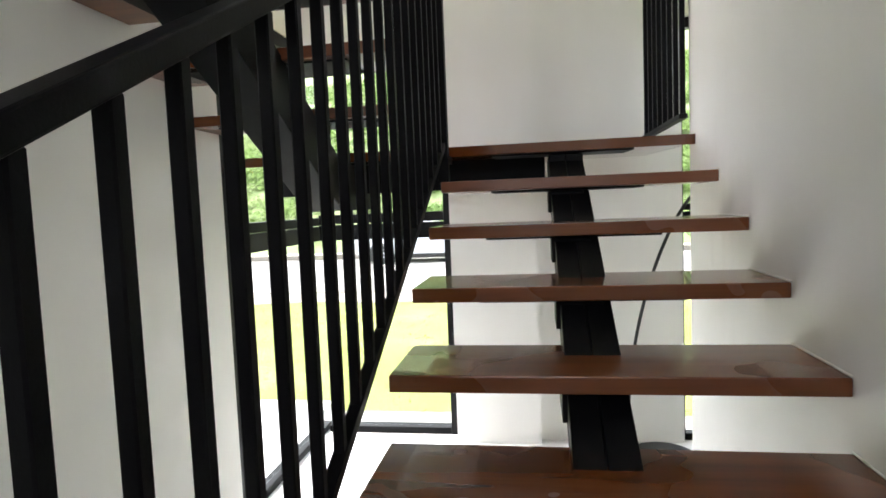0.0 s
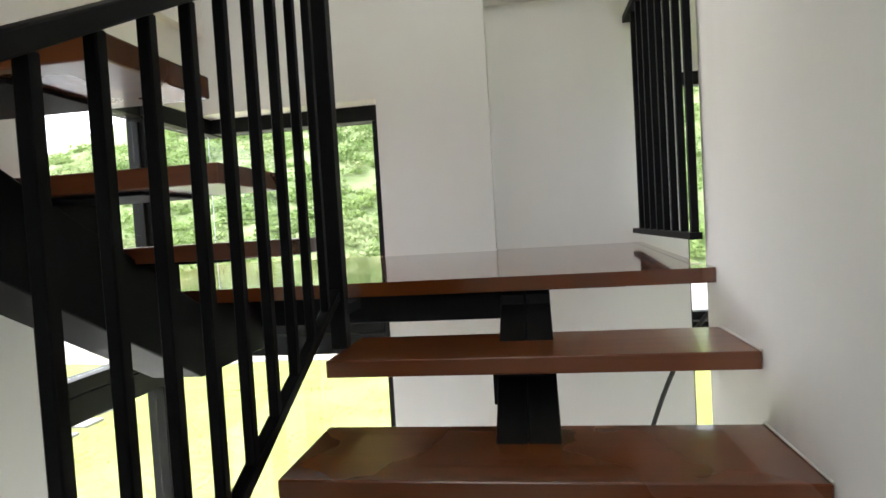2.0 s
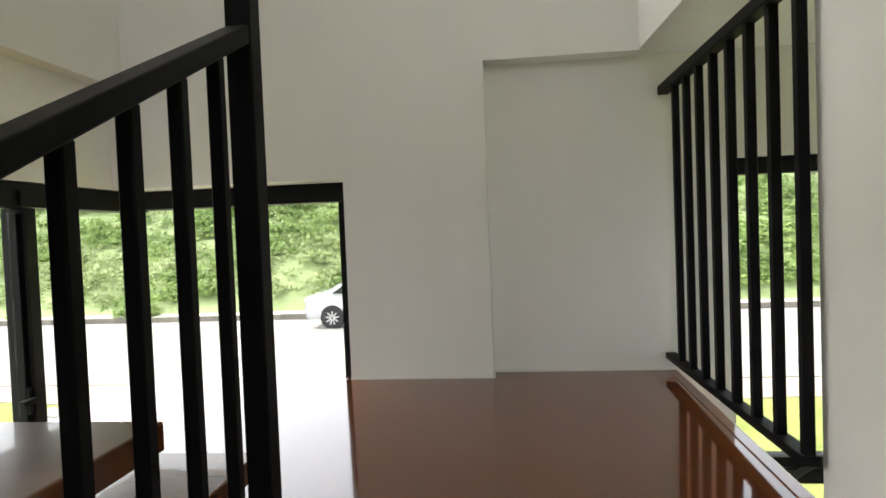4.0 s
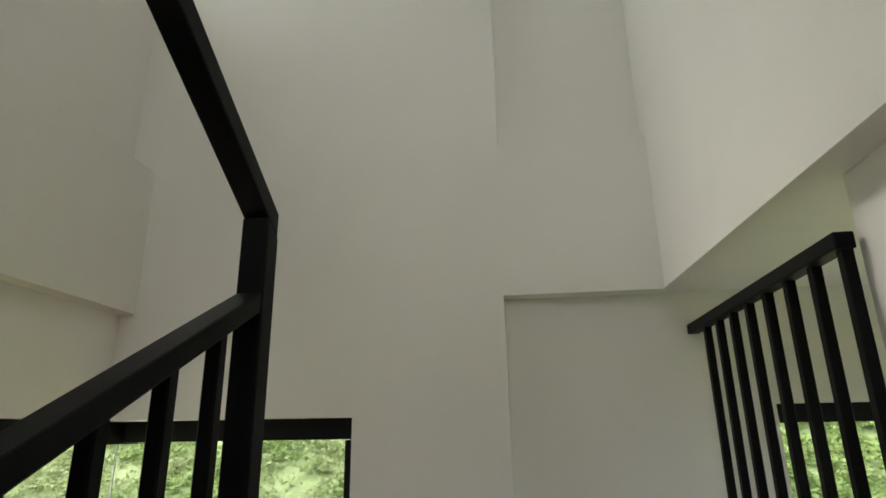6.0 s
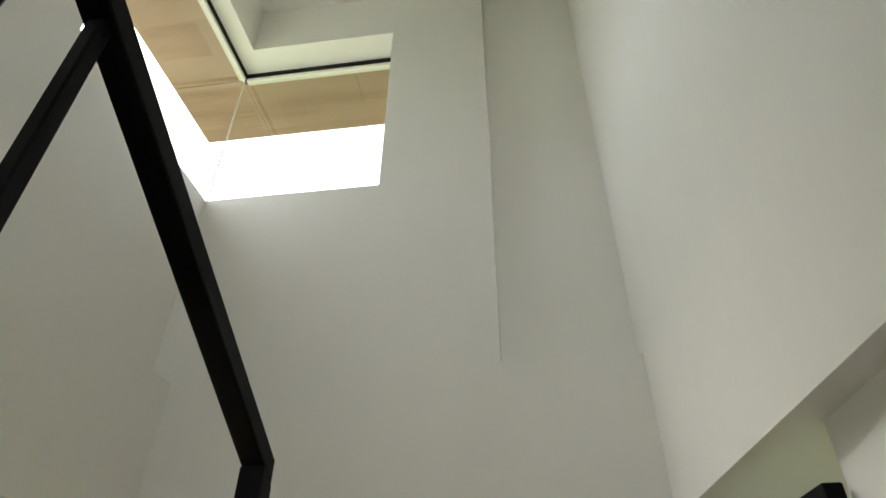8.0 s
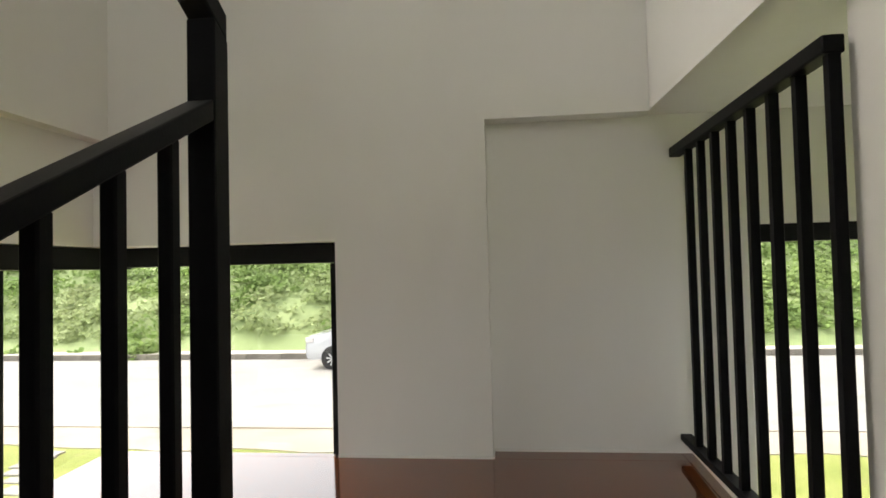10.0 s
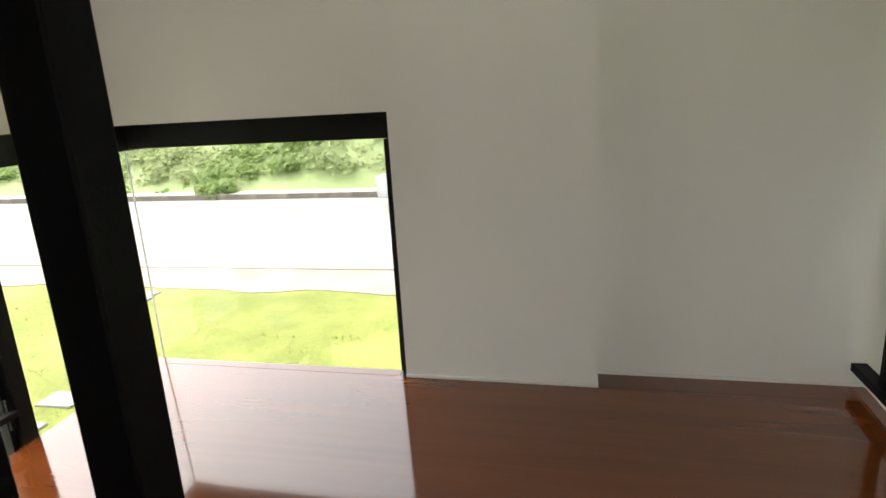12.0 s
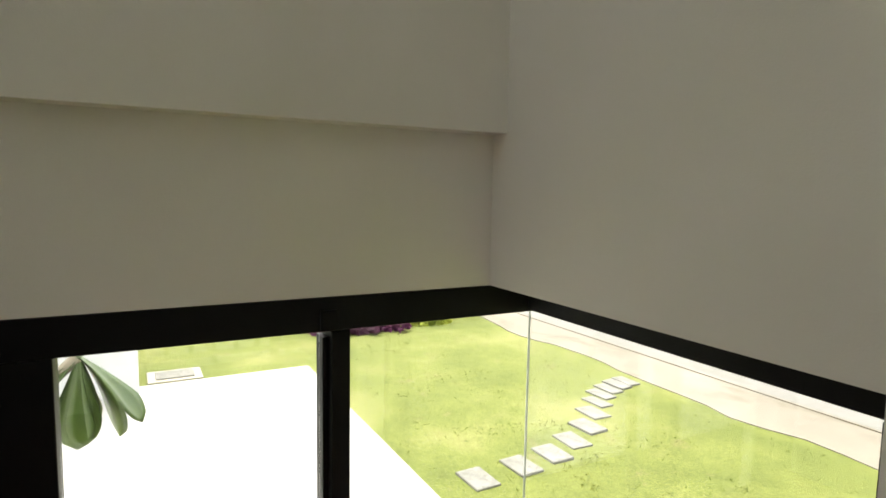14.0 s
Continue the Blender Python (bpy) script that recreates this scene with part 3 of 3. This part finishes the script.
def kerb():
    kerb_thing = thing("kerb", "dark concrete kerb along the far side of the road", "kerb")
    kerb_thing["kind"] = "structure"
    base = None
    for i in range(110):
        x = -66 + i * 1.2
        if base is None:
            base = part("kerb_stone", box(0, 1.188, 0, 0.16, -0.1, 0.22, 0.012, 1), KERB, kerb_thing)
            o = base
        else:
            o = new("kerb_stone", base.data)
            o.parent = kerb_thing
        o.location = (x, 17.9 + 0.01 * noise_at(x, 3), G + 0.012 * noise_at(x, 9))
    wavy_strip("pavement_far", WALK, 18.07, 19.2, -66, 66, G + 0.20, 0.0, "narrow concrete walk behind the kerb", "pavement", 2.0)


kerb()


def hill_height(x, y):
    d = max(0.0, y - 18.9)
    left = 1.0 / (1.0 + math.exp(-(x + 42) / 7.0))
    h = 0.62 * d + 0.9 * noise_at(x, y, 0.16) * min(1, d / 4) + 0.35 * noise_at(x, y, 0.5) * min(1, d / 2)
    return G + 0.16 + (0.25 + 0.75 * left) * min(h, 15.0)


def hillside():
    xs = [-70 + 1.0 * i for i in range(141)]
    ys = [18.8 + 1.0 * j for j in range(34)]
    verts = [(x, y, hill_height(x, y)) for y in ys for x in xs]
    k = len(xs)
    faces = [(j * k + i, j * k + i + 1, (j + 1) * k + i + 1, (j + 1) * k + i) for j in range(len(ys) - 1) for i in range(k - 1)]
    tagged(raw("hillside", verts, faces, EARTH, smooth=True), "steep bank covered with rough green scrub across the road", "hillside", kind="structure")


hillside()


def leaf_cloud(name, mat, centres, count, leaf, label, category="shrub", kind="stuff", shape=2.2, parent=None):
    """Many small leaves round given centres (x, y, z, radius, height)."""
    rng = np.random.default_rng(len(centres) * 7 + count)
    c = np.array(centres, float)
    w = c[:, 3] ** 2
    pick = rng.choice(len(c), count, p=w / w.sum())
    u = rng.normal(size=(count, 3))
    u /= np.linalg.norm(u, axis=1)[:, None]
    rad = rng.random(count) ** 0.4
    pos = c[pick, :3] + u * rad[:, None] * np.stack([c[pick, 3], c[pick, 3], c[pick, 4]], 1)
    pos[:, 2] = np.maximum(pos[:, 2], c[pick, 2] - 0.1 * c[pick, 4])
    face = 0.5 * rng.normal(size=(count, 3)) + np.array([0, -0.45, 0.8])
    d = np.cross(face, rng.normal(size=(count, 3)))
    d /= np.linalg.norm(d, axis=1)[:, None]
    s = np.cross(d, face)
    s /= np.linalg.norm(s, axis=1)[:, None]
    size = leaf * (0.55 + 0.9 * rng.random(count))[:, None]
    quad = np.stack([pos, pos + d * size * 0.5 + s * size / shape, pos + d * size, pos + d * size * 0.5 - s * size / shape], 1).reshape(-1, 3)
    faces = np.arange(count * 4).reshape(-1, 4)
    ob = raw(name, quad.tolist(), faces.tolist(), mat, parent)
    if parent is None:
        tagged(ob, label, category, kind=kind)
    return ob


def scrub():
    rng = random.Random(5)
    low, pale = [], []
    for i in range(4200):
        x, y = rng.uniform(-45, 34), 19.65 + 17 * rng.random() ** 1.25
        r = rng.uniform(0.35, 0.85)
        (pale if noise_at(x, y, 0.22) > 0.22 or rng.random() < 0.10 else low).append((x, y, hill_height(x, y), r, r * rng.uniform(0.3, 0.7)))
    leaf_cloud("hillside_scrub", SHRUB, low, 230000, 0.16, "dense green creepers and scrub on the bank")
    leaf_cloud("hillside_scrub", SHRUB2, pale, 60000, 0.16, "paler dry grass and weeds among the scrub")
    edge = [(-60 + i * 0.55, 19.3 + 0.3 * rng.random() - (0.6 if rng.random() < 0.06 else 0), G + 0.12, rng.uniform(0.15, 0.4), rng.uniform(0.15, 0.4)) for i in range(170)]
    leaf_cloud("verge_weeds", SHRUB, edge, 9000, 0.20, "green weeds spilling over the kerb walk")
    bush = [(-14.6 + 1.4 * rng.random(), 18.2 + 0.7 * rng.random(), G + 0.16, rng.uniform(0.25, 0.4), rng.uniform(0.3, 0.5)) for i in range(9)]
    tagged(leaf_cloud("green_shrub", SHRUB, bush, 2600, 0.15, "", kind=""), "green shrub spilling over the kerb walk", "shrub")
    far = [(rng.uniform(-75, -36), rng.uniform(34, 50), 3.5 + rng.random() * 3, rng.uniform(1.2, 2.6), rng.uniform(1.5, 2.6)) for i in range(60)]
    leaf_cloud("distant_trees", SHRUB, far, 12000, 0.55, "dark green trees far beyond the road", "tree")


scrub()


def lawn_blades():
    rng = np.random.default_rng(3)
    n = 9000
    x, y = rng.uniform(-14, 6, n), rng.uniform(1.9, 8.1, n)
    h = rng.uniform(0.012, 0.03, n)
    a = rng.uniform(0, 6.283, n)
    tall = rng.random(n) < 0.02
    h[tall] *= 2.2
    lean = rng.normal(0, 0.05, (n, 2))
    w = 0.006 + 0.006 * rng.random(n)
    tuft = 1800
    cx, cy = rng.uniform(-13, 2, 90), rng.uniform(2.2, 7.4, 90)
    x[:tuft] = np.repeat(cx, 20) + rng.normal(0, 0.16, tuft)
    y[:tuft] = np.repeat(cy, 20) + rng.normal(0, 0.10, tuft)
    h[:tuft] = rng.uniform(0.015, 0.04, tuft)
    inside = (x < -6.15) & (y < 3.2)
    keep = ~inside
    p0 = np.stack([x + np.cos(a) * w, y + np.sin(a) * w, np.full(n, G - 0.005)], 1)[keep]
    p1 = np.stack([x - np.cos(a) * w, y - np.sin(a) * w, np.full(n, G - 0.005)], 1)[keep]
    p2 = np.stack([x + lean[:, 0], y + lean[:, 1], G + h], 1)[keep]
    v = np.stack([p0, p1, p2], 1).reshape(-1, 3)
    ob = raw("grass", v.tolist(), np.arange(len(v)).reshape(-1, 3).tolist(), BLADE)
    tagged(ob, "short grass blades and weeds of the lawn", "grass", kind="stuff")


lawn_blades()


def stepping_stones():
    rng = random.Random(11)
    place = ((-6.55, 3.68), (-6.6, 4.33), (-6.7, 4.89), (-6.91, 5.4), (-7.17, 5.9), (-7.56, 6.36), (-7.88, 6.74), (-8.13, 7.05), (-8.28, 7.36), (-8.38, 7.66), (-8.46, 7.95))
    large = part("stepping_stone", box(-0.24, 0.24, -0.165, 0.165, -0.06, 0.03, 0.012), STONE)
    small = part("stepping_stone", box(-0.24, 0.24, -0.125, 0.125, -0.06, 0.03, 0.012), STONE)
    for i, (x, y) in enumerate(place):
        o = (large if i == 0 else small if i == 6 else new("stepping_stone", (large if i < 6 else small).data))
        o.location = (x, y, G + rng.uniform(-0.01, 0.006))
        o.rotation_euler = (rng.uniform(-0.015, 0.015), rng.uniform(-0.015, 0.015), radians(2 + rng.uniform(-5, 5)))
        tagged(o, "square pale concrete stepping stone set in the lawn", "stepping stone", "stepping stones across the lawn")


stepping_stones()


def manhole():
    m = thing("manhole_cover", "small concrete inspection cover set in the lawn", "manhole", at=(-12.12, 0.81, G))
    part("surround", box(-0.33, 0.33, -0.44, 0.44, -0.05, 0.03, 0.008), WALK, m)
    part("lid", box(-0.22, 0.22, -0.31, 0.31, 0.031, 0.05, 0.006), STONE, m, "grey concrete lid")


manhole()
structure("garden_wall", box(-18.0, -11.2, -9.0, 0.24, G - 0.1, 3.2, 0.01), RENDER, "blank white rendered wall of the neighbouring building", "wall")


def flower_bed():
    rng = random.Random(21)
    purple = [(-15.1 + 1.5 * rng.random(), 3.9 + 2.1 * rng.random(), G, rng.uniform(0.25, 0.4), rng.uniform(0.25, 0.4)) for _ in range(26)]
    leaf_cloud("purple_shrub", PURPLE, purple, 3600, 0.17, "low purple-leaved shrubs bordering the lawn", kind="")
    tagged(bpy.data.objects["purple_shrub"], "low purple-leaved shrub border at the lawn edge", "shrub")
    green = [(-14.5 + 0.6 * rng.random(), 5.9 + 1.4 * rng.random(), G, rng.uniform(0.2, 0.35), rng.uniform(0.2, 0.35)) for _ in range(14)]
    tagged(leaf_cloud("green_shrub", BROADLEAF, green, 1300, 0.16, "", kind=""), "low green shrub beside the purple border", "shrub")
    for i in range(6):
        x, y = -16.2 + 0.5 * rng.random(), 3.2 + i * 0.85
        p = thing("broadleaf_plant", "tall garden plant with large yellow-green leaves", "plant", "plants behind the border", (x, y, G))
        for s in range(4):
            a = rng.uniform(0, 6.28)
            tube("stem", [(0.05 * math.cos(a), 0.05 * math.sin(a), -0.02), (0.12 * math.cos(a), 0.12 * math.sin(a), 0.6), (0.3 * math.cos(a), 0.3 * math.sin(a), 1.2)], 0.018, BARK, p)
        leaf_cloud("leaves", BROADLEAF, [(0.0, 0.0, 0.8, 0.6, 0.75)], 230, 0.36, "", parent=p)
    t = thing("tarpaulin", "crumpled bright blue tarpaulin screen behind the plants", "tarpaulin", at=(-17.3, 4.4, G))
    n, m = 26, 9
    verts = [(0.18 * noise_at(i * 0.5, j * 0.7, 1.3) + 0.1 * noise_at(i, j, 2.1), -2.2 + i * 0.17, j * 0.16 + (0.05 * noise_at(i, 4, 0.6) if j == m - 1 else 0)) for j in range(m) for i in range(n)]
    faces = [(j * n + i, j * n + i + 1, (j + 1) * n + i + 1, (j + 1) * n + i) for j in range(m - 1) for i in range(n - 1)]
    s = raw("sheet", verts, faces, BLUE, t, True)
    mod = s.modifiers.new("thickness", "SOLIDIFY")
    mod.thickness = 0.012
    for y in (-2.2, 0, 2.0):
        part("stake", box(-0.25, -0.20, y, y + 0.05, -0.05, 1.4, 0.004), BARK, t)
    g = thing("gate_post", "white painted gate post at the corner of the lawn", "post", at=(-14.8, 8.35, G))
    part("shaft", box(-0.17, 0.17, -0.17, 0.17, -0.05, 1.25, 0.01), RENDER, g)
    part("cap", box(-0.21, 0.21, -0.21, 0.21, 1.251, 1.32, 0.012), RENDER, g)


flower_bed()


def leaf_blade(length, width, mat, parent, m):
    """One leathery leaf: a rounded, folded blade, with a midrib."""
    n = 16
    verts, faces = [], []
    for i in range(n + 1):
        u = i / n
        w = width * (0.14 + 0.96 * min(1, u / 0.72) ** 1.4) * (math.sqrt(max(0.004, 1 - ((u - 0.72) / 0.28) ** 2)) if u > 0.72 else 1)
        z = -0.22 * length * u * u
        for s in (-1, -0.5, 0, 0.5, 1):
            verts.append((w * s, length * u, z + 0.18 * abs(s) * w))
    for i in range(n):
        for j in range(4):
            a = i * 5 + j
            faces.append((a, a + 1, a + 6, a + 5))
    ob = raw("leaf", verts, faces, mat, parent, True)
    ob.matrix_local = m
    mod = ob.modifiers.new("thickness", "SOLIDIFY")
    mod.thickness = 0.003
    return ob


def window_plant():
    p = thing("frangipani", "young tree with big leathery drooping leaves beside the window", "tree", at=(-3.55, -0.34, G))
    tube("trunk", [(0, 0, -0.05), (0.03, 0.02, 0.9), (-0.04, 0.05, 1.7), (0.02, 0.10, 2.5)], 0.035, BARK, p)
    for tip in ((0.10, 0.34, 2.73), (-0.22, -0.2, 2.85), (0.12, -0.35, 2.75)):
        tube("branch", [(0.02, 0.10, 2.45), (tip[0] * 0.5, tip[1] * 0.6, 2.6), tip], 0.022, BARK, p)
    rng = random.Random(4)
    tips = ((0.10, 0.34, 2.73), (-0.22, -0.2, 2.85), (0.12, -0.35, 2.75))
    for ti, tip in enumerate(tips):
        for i in range(9):
            az = i * 40 + rng.uniform(-12, 12)
            tilt = rng.uniform(-75, -28)
            mat = PALELEAF if i == 2 else DARKLEAF
            leaf_blade(rng.uniform(0.26, 0.38), rng.uniform(0.05, 0.068), mat, p, Matrix.Translation(tip) @ Euler((radians(tilt), 0, radians(az))).to_matrix().to_4x4())


window_plant()


def car():
    """A white saloon, parked at the kerb, its rear towards -x."""
    c = thing("car", "white saloon car parked along the far kerb", "car", at=(-3.40, 16.72, G + 0.03))
    c.rotation_euler.z = math.pi
    side = [(-1.00, 0.32), (-0.98, 0.62), (-0.86, 0.80), (-0.45, 0.93), (0.20, 1.00), (0.62, 1.30), (1.05, 1.46), (1.70, 1.48), (2.35, 1.34), (2.75, 1.08), (3.25, 1.02), (3.40, 0.90), (3.45, 0.55), (3.38, 0.30)]
    bm = bmesh.new()
    rows = []
    for yy, sx, dz in ((-0.86, 0.97, 0.0), (-0.84, 0.99, 0.0), (-0.66, 1.0, 0.0), (0.66, 1.0, 0.0), (0.84, 0.99, 0.0), (0.86, 0.97, 0.0)):
        row = []
        for x, z in side:
            y = yy
            if z > 0.98 and abs(yy) > 0.6:
                y = yy * (1 - 0.28 * (z - 0.98) / 0.5)
            row.append(bm.verts.new((1.2 + (x - 1.2) * sx, y, z if abs(yy) < 0.85 else min(z, 1.40))))
        rows.append(row)
    k = len(side)
    for a, b in zip(rows, rows[1:]):
        for i in range(k):
            bm.faces.new((a[i], a[(i + 1) % k], b[(i + 1) % k], b[i]))
    bm.faces.new(rows[0][::-1])
    bm.faces.new(rows[-1])
    bmesh.ops.recalc_face_normals(bm, faces=bm.faces)
    bmesh.ops.bevel(bm, geom=list(bm.edges), offset=0.03, segments=1, affect="EDGES")
    part("body", bm, CARPAINT, c, smooth=True)
    for s in (-1, 1):
        part("side_window", prism_xz([(0.42, 1.03), (0.78, 1.27), (1.10, 1.38), (1.50, 1.39), (1.50, 1.03)], 0.80 * s, 0.84 * s), CARGLASS, c)
        part("side_window", prism_xz([(1.57, 1.03), (1.57, 1.39), (2.20, 1.29), (2.55, 1.05)], 0.80 * s, 0.84 * s), CARGLASS, c)
        part("headlight", box(-0.93, -0.52, 0.84 * s - 0.04, 0.84 * s + 0.04, 0.68, 0.80, 0.02), LAMPGLASS, c, "clear headlight")
        part("tail_light", box(3.15, 3.40, 0.84 * s - 0.035, 0.84 * s + 0.035, 0.80, 0.95, 0.02), LAMPGLASS, c)
        part("mirror", box(0.42, 0.58, 0.88 * s - 0.09, 0.88 * s + 0.09, 1.02, 1.14, 0.03), CARPAINT, c)
        part("door_handle", box(1.25, 1.42, 0.868 * s - 0.012, 0.868 * s + 0.012, 0.86, 0.89, 0.004), CARPAINT, c)
        for x in (-0.12, 2.55):
            part("wheel_arch", disc_y(0.37, 0.835 * s, 0.872 * s, x, 0.33), RUBBER, c, "dark wheel arch")
            w = part("wheel", disc_y(0.315, 0.80 * s, 0.885 * s, x, 0.315), RUBBER, c, "black rubber tyre")
            part("rim", disc_y(0.215, 0.86 * s, 0.892 * s, x, 0.315), CARGLASS, w)
            for i in range(9):
                a = i * 2 * math.pi / 9
                sp = box(-0.022, 0.022, 0.886 * s - 0.012, 0.886 * s + 0.012, 0.03, 0.205, 0.003, 1)
                bmesh.ops.rotate(sp, cent=(0, 0, 0), matrix=Matrix.Rotation(a, 3, "Y"), verts=sp.verts)
                bmesh.ops.translate(sp, vec=(x, 0, 0.315), verts=sp.verts)
                part("spoke", sp, ALLOY, w)
    part("windscreen", prism_yz([(-0.62, 0), (0.62, 0), (0.55, 0.02), (-0.55, 0.02)], 0, 0.5), CARGLASS, c).matrix_local = Matrix.Translation((0.24, 0, 1.025)) @ Matrix.Rotation(radians(-35.5), 4, "Y")
    part("bumper", box(-1.03, -0.90, -0.80, 0.80, 0.26, 0.50, 0.04), CARPAINT, c)
    part("sill", box(0.25, 2.2, -0.80, 0.80, 0.18, 0.33, 0.02), RUBBER, c)


def prism_xz(profile, y0, y1):
    bm = bmesh.new()
    a = [bm.verts.new((x, y0, z)) for x, z in profile]
    b = [bm.verts.new((x, y1, z)) for x, z in profile]
    k = len(profile)
    bm.faces.new(a)
    bm.faces.new(b[::-1])
    for i in range(k):
        bm.faces.new((a[i], b[i], b[(i + 1) % k], a[(i + 1) % k]))
    bmesh.ops.recalc_face_normals(bm, faces=bm.faces)
    return bm


def disc_y(r, y0, y1, x, z, seg=28):
    bm = cylinder(r, min(y0, y1), max(y0, y1), seg)
    bmesh.ops.rotate(bm, cent=(0, 0, 0), matrix=Matrix.Rotation(radians(-90), 3, "X"), verts=bm.verts)
    bmesh.ops.translate(bm, vec=(x, 0, z), verts=bm.verts)
    return bm


car()

# ---- small things indoors ----


def coil():
    c = thing("cable_reel", "flat black cable reel lying on the floor under the stairs", "cable reel", at=(0.02, 0.93, 0.0))
    bm = cylinder(0.22, 0.0, 0.03, 40)
    bmesh.ops.bevel(bm, geom=list(bm.edges), offset=0.004, segments=1, affect="EDGES")
    part("disc", bm, RUBBER, c)
    part("hub", cylinder(0.05, 0.0305, 0.05, 24), RUBBER, c)
    w = tagged(tube("cable", [(-0.12, 0.95, 0.036), (-0.20, 0.97, 0.10), (-0.20, 0.97, 0.35), (-0.15, 0.94, 0.85), (-0.03, 0.87, 1.33), (0.12, 0.80, 1.70), (0.30, 0.74, 1.90), (0.60, 0.66, 2.06), (1.0, 0.6, 2.15), (1.298, 0.58, 2.16)], 0.011, RUBBER), "black electric cable rising in a loose curve from the floor", "cable")


coil()
